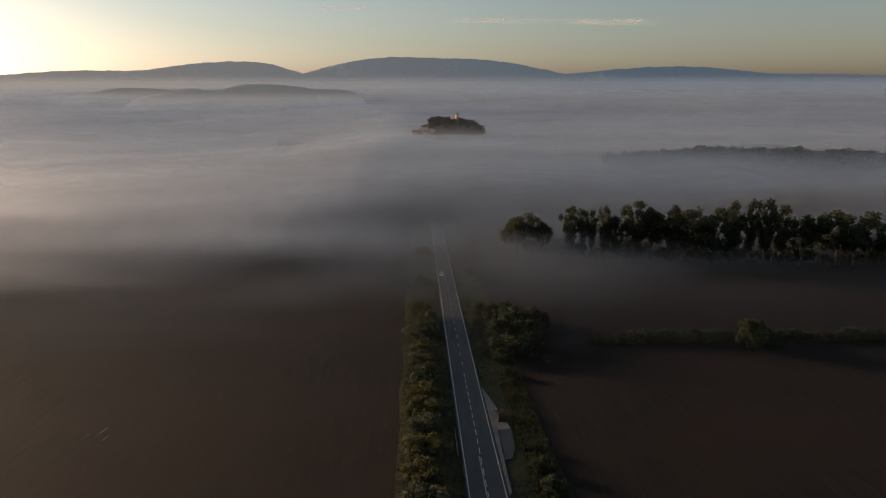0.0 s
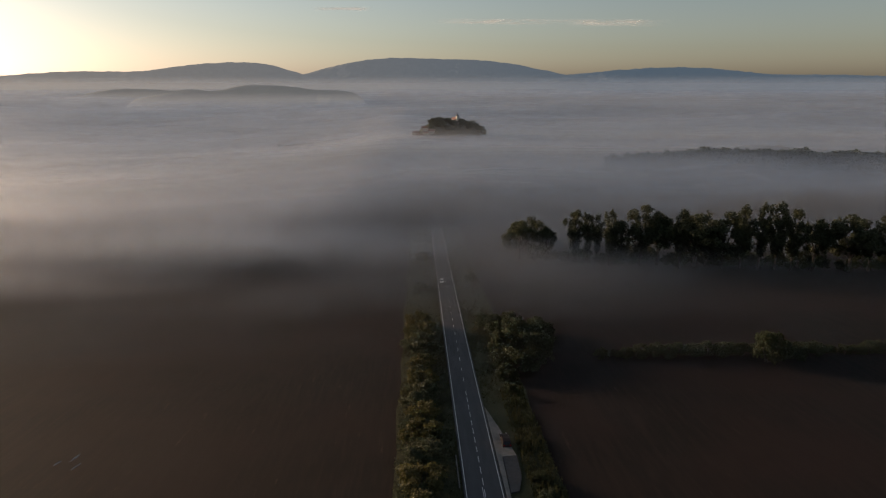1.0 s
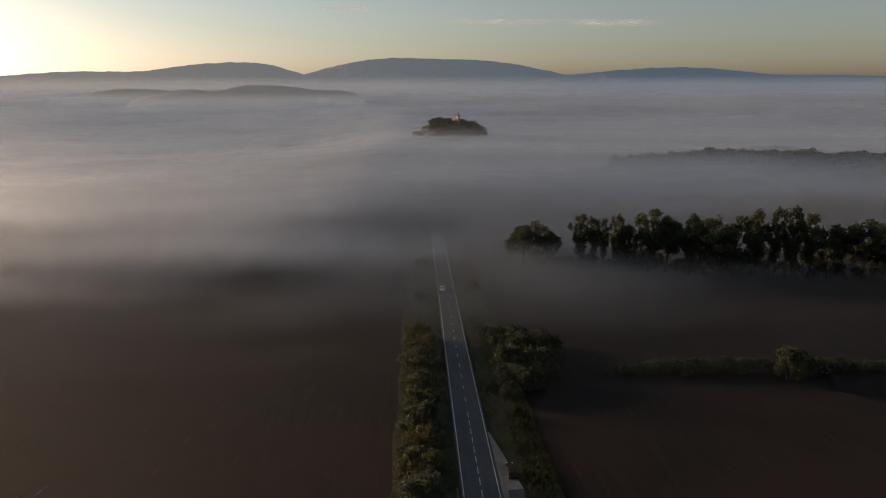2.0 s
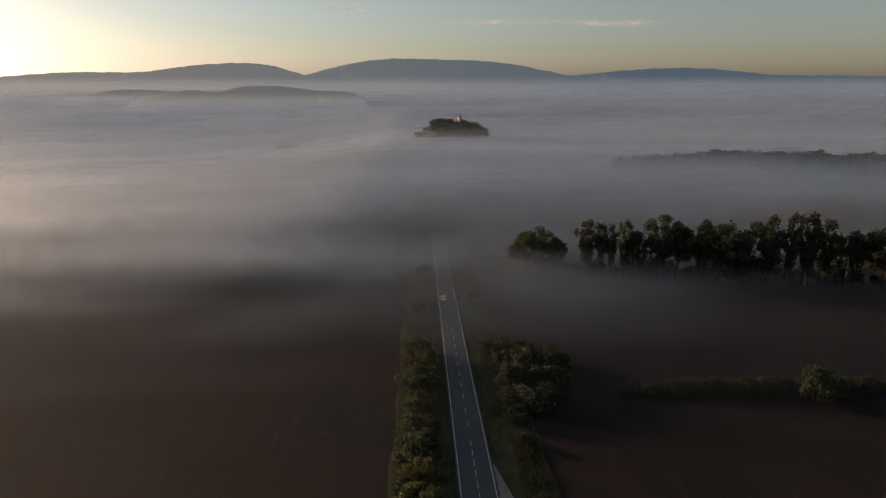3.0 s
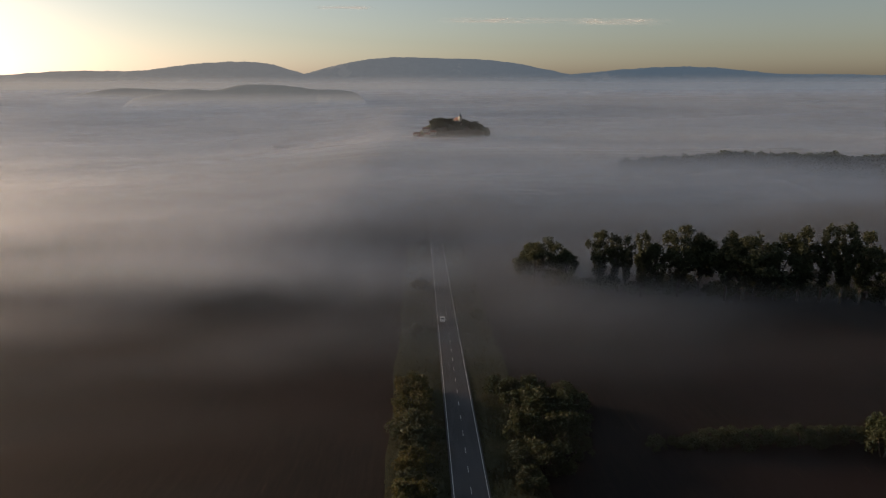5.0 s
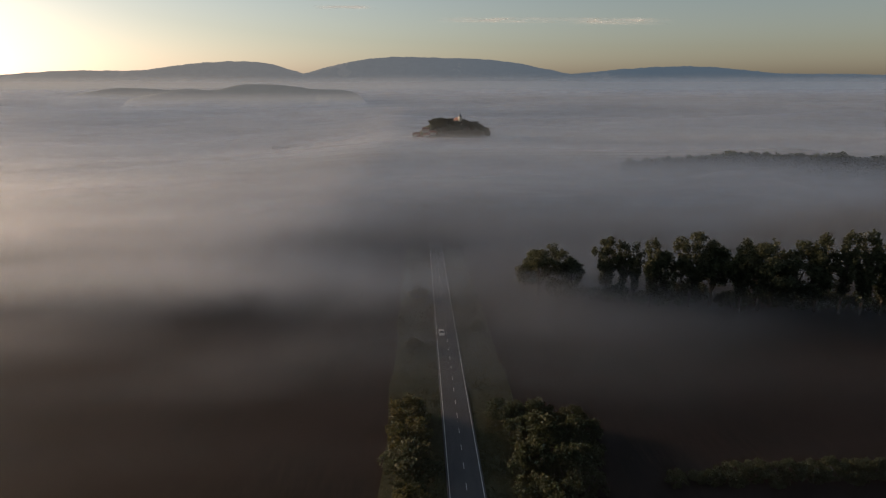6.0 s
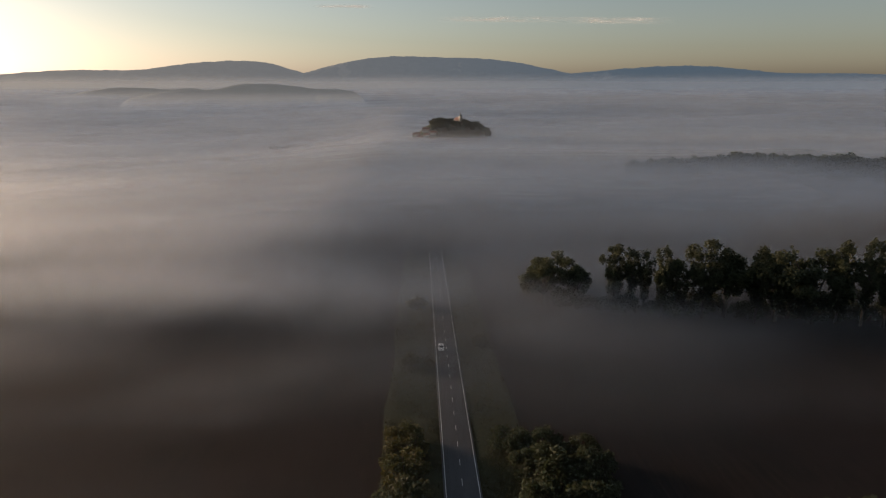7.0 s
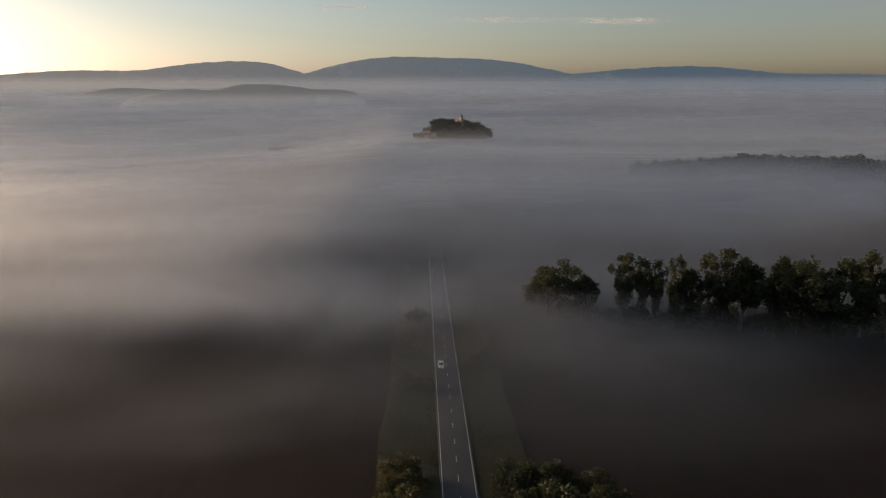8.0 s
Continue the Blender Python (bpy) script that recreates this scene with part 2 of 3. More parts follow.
def spread(a, b, first, growth):
    """Steps from a to b that grow with the distance from a."""
    out, step = [a], first
    while out[-1] < b:
        out.append(min(b, out[-1] + step))
        step *= growth
    return out


def both_ways(limit, first, growth):
    right = spread(0, limit, first, growth)
    return [-v for v in right[:0:-1]] + right


def strip(name, half_profile, ys, material, parent=None, label=""):
    """A long solid with the cross-section half_profile [(x, z above the ground)] along the road."""
    verts = [(x, y, ground_z(y) + z) for y in ys for x, z in half_profile]
    w = len(half_profile)
    faces = [(j * w + i, j * w + i + 1, (j + 1) * w + i + 1, (j + 1) * w + i) for j in range(len(ys) - 1) for i in range(w - 1)]
    ob = new(name, mesh_of(name, verts, faces, material))
    ob.parent = parent
    return tagged(ob, label)


# ---- land ----
YS = [-700, -500, -350, -230, -140, -70, -20] + spread(0, 4990, 12, 1.035)
ground = tagged(new("ground", sheet("ground", both_ways(5200, 14, 1.05), YS, land_z, SOIL)),
                "dark brown ploughed fields falling into a misty valley", "ground", kind="structure")
ROAD_YS = spread(-200, 900, 10, 1.0)


def ragged(a, b, seed):
    xs = [a + (b - a) * i / 8 for i in range(9)]
    verts, faces = [], []
    for y in ROAD_YS:
        for i, x in enumerate(xs):
            w = 0.9 * noise.noise((seed, y * 0.03, i)) + 0.8 * noise.noise((seed, y * 0.21, i)) if i in (0, 8) and abs(x) > 6 else 0
            verts.append((x + w, y, ground_z(y) + 0.06 + (0.0 if i in (0, 8) else 0.25 * noise.noise((x * 0.4, y * 0.2, seed)) + 0.1)))
    faces = [(j * 9 + i, j * 9 + i + 1, (j + 1) * 9 + i + 1, (j + 1) * 9 + i) for j in range(len(ROAD_YS) - 1) for i in range(8)]
    return mesh_of("verge", verts, faces, GRASS, True)


for name, a, b, seed in (("verge_left", -16.5, -3.7, 1.0), ("verge_right", 3.7, 15.0, 5.0)):
    tagged(new(name, ragged(a, b, seed)), "strip of rough dark green grass beside the road", "grass verge", kind="structure")

road = tagged(strip("road", [(-3.75, -0.1), (-3.6, 0.33), (0, 0.40), (3.6, 0.33), (3.75, -0.1)], ROAD_YS, ASPHALT),
              "straight grey two-lane asphalt road fading into fog", "road", kind="structure")
for side in (-1, 1):
    strip("edge_line", [(side * 3.25 - 0.075, 0.345), (side * 3.25 + 0.075, 0.345)], ROAD_YS, PAINT, road, "worn white edge line")


def dash_mesh(length, width=0.13):
    bm = bmesh.new()
    bmesh.ops.create_grid(bm, x_segments=1, y_segments=2, size=0.5)
    bmesh.ops.scale(bm, vec=(width, length, 1), verts=bm.verts)
    me = bpy.data.meshes.new("lane_dash")
    bm.to_mesh(me)
    bm.free()
    me.materials.append(PAINT)
    return me


DASH = dash_mesh(2.5)
for k in range(60):
    y = 84.0 + 4.0 * k if k < 17 else 156.5 + 7.5 * (k - 17)
    d = new("lane_dash", DASH)
    slope = math.atan2(ground_z(y + 1) - ground_z(y - 1), 2)
    d.matrix_world = pose(0.06, y, ground_z(y) + 0.412, math.degrees(slope))
    d.parent = road
strip("centre_line", [(-0.28, 0.409), (-0.16, 0.409)], [v for v in spread(-100, 106, 8, 1.0)], PAINT, road, "solid white centre line")


# ---- fog ----
def thick(y):
    return float(np.interp(y, [0, 150, 300, 668, 1200, 2600, 4900], [6, 9, 11, 25, 14, 60, 84]))


FOG_XS = both_ways(4600, 16, 1.055)
FOG_YS = spread(140, 4600, 10, 1.022)
LAYERS = len(FOGS)
for k in range(LAYERS):
    def level(x, y, k=k):
        t = thick(y)
        roll = 1.4 * noise.noise((x * 0.0020 + y * 0.001, y * 0.0030, 0.3 + 0.1 * k)) + 0.2 * noise.noise((x * 0.007, y * 0.010, 4 + 0.2 * k))
        # Fog top lowered to the right, added to turn it from the sun.
        away = min(0.05 * max(0.0, x - 40), 0.5 * t) * step(300, 370, y) * (1 - step(450, 640, y))
        return land_z(x, y) + (t * 1.35 - away) * (k + 1) / LAYERS + min(t, 30) * 0.22 * roll * (k + 1) / LAYERS
    tagged(new("fog", sheet("fog", FOG_XS, FOG_YS, level, FOGS[k])), "pale morning fog lying over the fields", "fog", "fog over the valley", "stuff")


def veil(k, y0, gap):
    """One upright slice of the fog across the valley, wavy, from the ground to the fog's top."""
    wide = 260 + 0.95 * y0
    count = int(2 * wide / (10 + 0.03 * y0))
    rows = (0.0, 0.2, 0.4, 0.6, 0.8, 1.0)
    verts, uvs = [], []
    for i in range(count + 1):
        x = -wide + 2 * wide * i / count
        y = y0 + gap * (0.9 * noise.noise((x * 0.008, k * 3.1, 1.0)) + 0.3 * noise.noise((x * 0.03, k * 3.1, 6.0)))
        top = thick(y) * (1.45 + 0.40 * noise.noise((x * 0.005, y * 0.006, 2.0)) + 0.12 * noise.noise((x * 0.02, y * 0.02, 5.0)))
        for v in rows:
            verts.append((x, y + 0.3 * gap * v, land_z(x, y) - 0.1 + top * v))
            uvs.append((gap / 100.0, v))
    w = len(rows)
    faces = [(i * w + j, (i + 1) * w + j, (i + 1) * w + j + 1, i * w + j + 1) for i in range(count) for j in range(w - 1)]
    me = mesh_of("fog", verts, faces, VEIL, True)
    layer = me.uv_layers.new(name="slice")
    for loop in me.loops:
        layer.data[loop.index].uv = uvs[loop.vertex_index]
    tagged(new("fog", me), "pale morning fog lying over the fields", "fog", "fog over the valley", "stuff")


slice_y, slice_gap = 112.0, 4.5
for k in range(56):
    veil(k, slice_y, slice_gap)
    slice_y += slice_gap
    slice_gap *= 1.02


def haze(y, top, dense, x0, x1, local=False, foot=-90.0):
    """One upright slice of haze across the valley that fades out at the height top."""
    xs = [x0 + (x1 - x0) * i / 24 for i in range(25)]
    zs = [foot + (top + 12 - foot) * j / 6 for j in range(7)]
    verts = [(x, y + 20 * noise.noise((x * 0.004, y, 0.5)), z) for x in xs for z in zs]
    faces = [(i * 7 + j, (i + 1) * 7 + j, (i + 1) * 7 + j + 1, i * 7 + j + 1) for i in range(24) for j in range(6)]
    me = mesh_of("haze", verts, faces, HAZE, True)
    layer = me.uv_layers.new(name="slice")
    for loop in me.loops:
        u = (verts[loop.vertex_index][0] - (x0 + x1) / 2) / (x1 - x0) * 2
        layer.data[loop.index].uv = (dense * (1 - step(0.25, 1.0, abs(u))) if local else dense, top)
    tagged(new("haze", me), "thin bluish morning haze over the valley", "haze", "haze over the valley", "stuff")


for y, top, dense in ((545, 26, 0.16), (1020, 40, 0.18), (1900, 70, 0.10), (2440, 60, 0.10), (3400, 110, 0.18), (4250, 125, 0.30)):
    haze(y, top, dense, -1.0 * y - 200, 1.0 * y + 200)
for y, top, dense in ((1085, 2, 0.45), (1105, -2, 0.45), (1125, -4, 0.45)):
    haze(y, top, dense, -130, 230, True)


# ---- hills ----
def bump(x, c, h, wl, wr, p):
    u = abs(x - c) / (wl if x < c else wr)
    return h * math.exp(-u ** p)


def hill(name, x0, x1, bumps, y0, depth, base, label, rough=8.0, stride=14):
    xs = [x0 + (x1 - x0) * i / int((x1 - x0) / stride) for i in range(int((x1 - x0) / stride) + 1)]
    ys = [y0 + depth * f for f in (-1.9, -1.6, -1.3, -1.05, -0.85, -0.7, -0.55, -0.42, -0.3, -0.2, -0.1, 0, 0.08, 0.2, 0.4, 0.7)]

    def z(x, y):
        r = sum(bump(x, *b) ** 4 for b in bumps) ** 0.25
        f = math.exp(-((y - y0) / depth) ** 2 * 1.6)
        edge = step(x0, x0 + 120, x) * (1 - step(x1 - 120, x1, x))
        fold = noise.noise((x * 0.003, y * 0.004, 2.0)) * 0.18 * r * (1 - f)
        trees = rough * (0.6 * noise.noise((x * 0.012, y * 0.02, 7.0)) + 0.5 * noise.noise((x * 0.045, y * 0.05, 3.0)) + 0.35 * noise.noise((x * 0.13, y * 0.05, 9.0)))
        return base + r * f + fold + trees * min(1.0, r / 40) - 70 * (1 - f) - 70 * (1 - edge)
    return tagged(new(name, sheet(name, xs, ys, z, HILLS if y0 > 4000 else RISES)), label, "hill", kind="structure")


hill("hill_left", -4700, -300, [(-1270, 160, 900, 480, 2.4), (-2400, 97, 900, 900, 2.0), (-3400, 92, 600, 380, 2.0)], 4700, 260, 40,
     "long distant wooded hill, blue haze painted on as glow")
hill("hill_centre", -1700, 2200, [(240, 182, 1140, 900, 2.4), (-260, 158, 560, 500, 2.6)], 4720, 260, 40, "broad flat-topped distant wooded hill, blue haze painted on as glow")
hill("hill_right", 150, 4700, [(1955, 128, 1150, 880, 2.0), (3050, 76, 900, 1100, 2.2)], 4690, 260, 40, "low distant wooded ridge, blue haze painted on as glow")
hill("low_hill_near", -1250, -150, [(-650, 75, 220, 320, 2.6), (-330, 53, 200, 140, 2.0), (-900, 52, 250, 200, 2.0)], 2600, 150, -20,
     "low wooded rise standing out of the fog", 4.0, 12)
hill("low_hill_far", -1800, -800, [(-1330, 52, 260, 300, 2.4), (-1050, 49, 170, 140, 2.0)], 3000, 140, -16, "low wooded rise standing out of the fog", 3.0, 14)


# ---- trees ----
def leaf_cloud(bm, blobs, count, size, seed):
    """Leafy sprays scattered through overlapping blobs [(centre, radius, height)], denser near their surface."""
    rnd = random.Random(seed)
    total = sum(b[1] ** 2 for b in blobs)
    for c, r, h in blobs:
        for _ in range(max(4, int(count * r * r / total))):
            d = Vector((rnd.gauss(0, 1), rnd.gauss(0, 1), rnd.gauss(0, 1))).normalized()
            f = rnd.random() ** 0.45 * (1 + 0.25 * noise.noise(d * 2.2 + Vector((seed, c[0], c[2]))))
            p = Vector(c) + Vector((d.x * r * f, d.y * r * f, d.z * h * f))
            s = size * rnd.uniform(0.6, 1.4)
            q = Euler((rnd.uniform(-1.1, 1.1), rnd.uniform(-1.1, 1.1), rnd.uniform(0, 6.3))).to_matrix()
            ring = [Vector((0.5, 0, 0.1)), Vector((0.1, 0.45, -0.05)), Vector((-0.5, 0.12, 0.1)), Vector((-0.12, -0.42, -0.06))]
            vs = [bm.verts.new(p + q @ (v * s)) for v in ring]
            bm.faces.new(vs[:3])
            bm.faces.new((vs[0], vs[2], vs[3]))


def limb(bm, a, b, r0, r1, sides=6):
    a, b = Vector(a), Vector(b)
    q = (b - a).to_track_quat("Z", "Y")
    rings = []
    for p, r in ((a, r0), (a.lerp(b, 0.5) + Vector((0.15 * r0, 0.2 * r0, 0)), (r0 + r1) / 2), (b, r1)):
        rings.append([bm.verts.new(p + q @ Vector((r * math.cos(2 * math.pi * i / sides), r * math.sin(2 * math.pi * i / sides), 0))) for i in range(sides)])
    for u, w in zip(rings, rings[1:]):
        for i in range(sides):
            bm.faces.new((u[i], u[(i + 1) % sides], w[(i + 1) % sides], w[i]))


def tree(name, kind, height, width, seed, leaves, count, label, leaf=0.9, group=""):
    """One tree at the origin: a tapered trunk with limbs, and an uneven crown."""
    rnd = random.Random(seed)
    ob = empty(name, Matrix(), label, "bush" if "bush" in name else "tree", group)
    t, c = bmesh.new(), bmesh.new()
    blobs = []
    h, w = height, width / 2
    if kind == "poplar":
        limb(t, (0, 0, -0.5), (rnd.uniform(-.4, .4), 0, h * 0.55), h * 0.017, h * 0.010)
        for k in range(20):
            ang, f = k * 2.4 + rnd.random(), (k + rnd.random()) / 20
            lift = h * (0.10 + 0.52 * f)
            out = w * rnd.uniform(0.5, 1.0) * (0.35 + 0.75 * f if f < 0.8 else 0.75)
            end = (out * math.cos(ang), out * math.sin(ang), min(h * 0.9, lift + h * rnd.uniform(0.16, 0.30)))
            limb(t, (0, 0, lift), end, h * 0.008, h * 0.002, 5)
            blobs.append((end, w * rnd.uniform(0.16, 0.30), h * rnd.uniform(0.05, 0.11)))
            blobs.append(((end[0] * 0.6, end[1] * 0.6, lift + h * 0.12), w * rnd.uniform(0.14, 0.28), h * rnd.uniform(0.05, 0.11)))
        blobs.append(((rnd.uniform(-.2, .2) * w, 0, h * 0.9), w * 0.36, h * 0.09))
    elif kind == "dense":
        limb(t, (0, 0, -0.5), (0, 0, h * 0.5), h * 0.022, h * 0.012)
        for k in range(26):
            d = Vector((rnd.gauss(0, 1), rnd.gauss(0, 1), rnd.gauss(0.1, 0.9))).normalized() * rnd.uniform(0.35, 0.95)
            p = Vector((d.x * w * 0.75, d.y * w * 0.75, h * 0.55 + d.z * h * 0.36))
            blobs.append((tuple(p), w * rnd.uniform(0.26, 0.42), h * rnd.uniform(0.08, 0.14)))
    elif kind == "round":
        limb(t, (0, 0, -0.5), (0, 0, h * 0.45), h * 0.025, h * 0.015)
        for k in range(40):
            d = Vector((rnd.gauss(0, 1), rnd.gauss(0, 1), rnd.gauss(0.15, 0.9))).normalized() * rnd.uniform(0.45, 1.0)
            d *= 1 + 0.75 * noise.noise(d * 1.7 + Vector((seed, 0, 0)))
            p = Vector((d.x * w * 0.8, d.y * w * 0.8, h * 0.52 + d.z * h * 0.38))
            blobs.append((tuple(p), w * rnd.uniform(0.14, 0.26), h * rnd.uniform(0.06, 0.1)))
            if k % 4 == 0:
                limb(t, (0, 0, h * rnd.uniform(0.15, 0.4)), p, h * 0.012, h * 0.004, 5)
    else:
        for k in range(5):
            ang = k * 1.3 + rnd.random()
            limb(t, (0.2 * math.cos(ang), 0.2 * math.sin(ang), -0.3), (w * 0.5 * math.cos(ang), w * 0.5 * math.sin(ang), h * 0.6), h * 0.02, h * 0.006, 5)
        for k in range(24):
            ang, out = k * 2.4 + rnd.random(), w * math.sqrt(rnd.uniform(0.02, 0.75))
            top = 0.86 - 0.4 * (out / w) ** 2
            blobs.append(((out * math.cos(ang), out * math.sin(ang), h * rnd.uniform(0.2, top)), w * rnd.uniform(0.2, 0.36), h * rnd.uniform(0.1, 0.2)))
    leaf_cloud(c, blobs, count, leaf, seed)
    part("trunk", t, BARK, ob)
    part("crown", c, leaves, ob)
    return ob


def on_land(x, y, turn=0, s=1.0, wide=1.0, sink=0.0):
    return Matrix.Translation((x, y, ground_z(y) - sink)) @ pose(0, 0, 0, 0, 0, turn) @ Matrix.Diagonal((s * wide, s * wide, s, 1))


def plant(kinds, spots):
    """kinds: built once; the last spot of each takes the built one, the others copies."""
    last = {}
    for i, m in spots:
        if i in last:
            copy_thing(kinds[i], last[i])
        last[i] = m
    for i, m in last.items():
        kinds[i].matrix_world = m


P = "tall grey-green poplar rising out of the ground fog"
GP = "poplar row beyond the field"
poplars = [tree("poplar_tree", "poplar", 20, 9.5, 11, LEAF_POPLAR, 4200, P, 0.55, GP), tree("poplar_tree", "poplar", 20, 6.0, 12, LEAF_POPLAR, 2800, P, 0.52, GP),
           tree("poplar_tree", "poplar", 20, 8.0, 13, LEAF_POPLAR, 3600, P, 0.55, GP), tree("poplar_tree", "poplar", 20, 11.5, 14, LEAF_POPLAR, 4800, P, 0.56, GP),
           tree("broadleaf_tree", "round", 20, 17, 15, LEAF_POPLAR, 6400, "broad dark leafy tree standing in the fog", 0.6, GP),
           tree("broadleaf_tree", "round", 20, 13, 16, LEAF_DARK, 5200, "broad dark leafy tree standing in the fog", 0.6, GP)]
# kind, x, y, height of the top, turn
ROW = [(4, 39.5, 306, 4.3, 0), (5, 51.5, 301, 0.2, 40), (0, 66, 302, 8.2, 0), (1, 71.5, 299, 7.0, 50), (1, 75.5, 296, 7.6, 120), (1, 79.5, 289, 11.0, 200),
       (5, 86, 292, 4.6, 90), (3, 94.3, 288, 13.4, 0), (5, 103, 289, 7.5, 170), (2, 110.5, 281.5, 12.2, 60), (4, 118.5, 283, 9.5, 210), (4, 130.5, 281, 11.5, 130),
       (2, 138.7, 280, 14.3, 300), (1, 145.8, 277, 16.0, 20), (2, 152.6, 275.3, 16.2, 150), (0, 160, 275, 13.0, 80), (5, 169, 273, 8.0, 250), (4, 184, 270, 13.5, 300),
       (5, 195, 272, 4.0, 20), (2, 204, 268, 6.0, 70), (0, 216, 268, 12.0, 0), (5, 228, 266, 8.0, 100)]
plant(poplars, [(i, on_land(x, y, turn, (top - ground_z(y)) / (18.8 if i < 4 else 16.8), 1.0 if i < 4 else 1.15)) for i, x, y, top, turn in ROW])

B = "dense dark leafy bush"
bushes = [tree("bush", "bush", 5, 6, 21, LEAF_DARK, 2600, B, 0.36), tree("bush", "bush", 5, 7, 22, LEAF_DARK, 2900, B, 0.38),
          tree("bush", "bush", 5, 6, 23, LEAF_AUTUMN, 2600, "yellowing leafy bush beside the road", 0.34, "roadside hedge"),
          tree("bush", "bush", 5, 6.5, 24, LEAF_POPLAR, 2700, "olive green leafy bush beside the road", 0.34, "roadside hedge")]
spots = []
rnd = random.Random(5)
for k in range(33):
    spots.append((k % 2, on_land(46 + 6.0 * k + rnd.uniform(-2, 2), 301 - 0.19 * 6.0 * k + rnd.uniform(-3, 3), rnd.uniform(0, 360), rnd.uniform(1.1, 1.9), 0.95)))
for k in range(27):
    x = 41 + 4.0 * k + rnd.uniform(-1, 1)
    spots.append((k % 2, on_land(x, 171.5 + rnd.uniform(-1, 1), rnd.uniform(0, 360), rnd.uniform(0.62, 0.95) * (0.7 if k < 3 else 1), 1.15)))
spots.append((0, on_land(87, 166, 0, 2.1, 0.8)))
spots.append((1, on_land(95, 168, 60, 1.2)))
for k, (x, y, s) in enumerate([(-11.2, 80, 1.3), (-11.2, 88, 1.15), (-11.0, 97, 1.1), (-11.4, 106, 1.3), (-11, 115, 1.15), (-11.3, 124, 1.2), (-10.8, 133, 1.1), (-11.2, 143, 1.25),
                               (-11, 153, 1.2), (-11.3, 164, 1.15), (-11, 176, 1.2), (-11.2, 188, 1.1), (-11.0, 199, 1.1), (-10.6, 248, 0.8), (-9.6, 303, 1.2)]):
    spots.append((2 if k % 3 != 1 else 3, on_land(x, y, 70 * k, s * (1.3 if 170 < y < 205 else 1.0), 1.2)))
    if 84 < y < 200:
        spots.append((k % 2, on_land(x + 0.6 * math.sin(k * 2.2), y + 4.8, 110 * k, s * 0.68, 1.3)))
for k, (x, y, s) in enumerate([(13.5, 176, 1.7), (19.5, 184, 1.8), (14.5, 188, 1.6), (24, 178, 1.5), (20, 172, 1.6), (12.5, 166, 1.3), (26, 187, 1.5), (11.5, 158, 0.9), (11, 148, 0.6), (17, 163, 1.3), (23, 168, 1.2), (12, 198, 1.4), (18.5, 195, 1.5), (26, 195, 1.2),
                               (10.5, 100, 0.7), (11.5, 92, 0.8), (10.8, 108, 0.5), (10, 84, 0.7), (11, 262, 0.9)]):
    spots.append((k % 2, on_land(x, y, 50 * k, s)))
plant(bushes, spots)


# ---- far trees ----
F = "dark broadleaf tree in a distant belt above the fog"
far_trees = [tree("broadleaf_tree", "dense", 20, 15, 31, LEAF_FAR, 2000, F, 1.15, "distant tree belt"), tree("broadleaf_tree", "dense", 20, 12, 32, LEAF_FAR, 2000, F, 1.15, "distant tree belt"),
             tree("broadleaf_tree", "dense", 20, 18, 33, LEAF_FAR, 2000, F, 1.15, "distant tree belt")]
spots = []
rnd = random.Random(9)
for k in range(58):
    x = 205 + 6.8 * k + rnd.uniform(-3, 3)
    y = 690 - 0.33 * (x - 330) * (1 if x > 330 else 0.1) + rnd.uniform(-5, 5)
    top = (-1.0 if k > 17 else -9 + 0.45 * k) + rnd.uniform(-2.0, 1.2)
    spots.append((k % 3, on_land(x, y, rnd.uniform(0, 360), (top - ground_z(y)) / 19, 1.25)))
for k in range(9):
    spots.append((k % 3, on_land(465 + 9 * k, 905 + rnd.uniform(-5, 5), 40 * k, (-21 + 2 * math.sin(k * 0.4) - ground_z(905)) / 20)))
for k in range(9):
    spots.append((k % 3, on_land(-285 + 8 * k, 1250 + rnd.uniform(-5, 5), 70 * k, (17 + rnd.uniform(-1.5, 1)) / 20, sink=ground_z(1250) - land_z(-255, 1250))))
plant(far_trees, spots)

# ---- village knoll ----
KX, KY = 52.0, 1200.0


def knoll_z(x, y):
    u, w = (x - KX - 10) / 66.0, (y - KY) / 60.0
    return -50 + 41 * math.exp(-(abs(u) ** 3.0) - w * w) + 19 * math.exp(-((x - KX + 52) / 30.0) ** 2 - w * w)


tagged(new("knoll", sheet("knoll", [KX - 170 + 10 * i for i in range(35)], [KY - 150 + 12 * i for i in range(26)], knoll_z, GRASS)),
       "wooded knoll rising out of the fog", "hill", kind="structure")
K = "dark tree on the church knoll"
knoll_trees = [tree("broadleaf_tree", "dense", 12, 13, 41, LEAF_FAR, 1100, K, 1.0, "knoll trees"), tree("broadleaf_tree", "dense", 12, 11, 42, LEAF_FAR, 1000, K, 1.0, "knoll trees")]
spots = []
for k in range(96):
    x = KX - 42 + 106 * rnd.random()
    y = KY - 34 + 62 * rnd.random()
    if abs(x - 64) < 5 and -6 < y - KY < 22:
        continue
    s = rnd.uniform(0.75, 1.2)
    spots.append((k % 2, Matrix.Translation((x, y, knoll_z(x, y) - 1)) @ pose(0, 0, 0, 0, 0, 30 * k) @ Matrix.Diagonal((s, s, s, 1))))
plant(knoll_trees, spots)

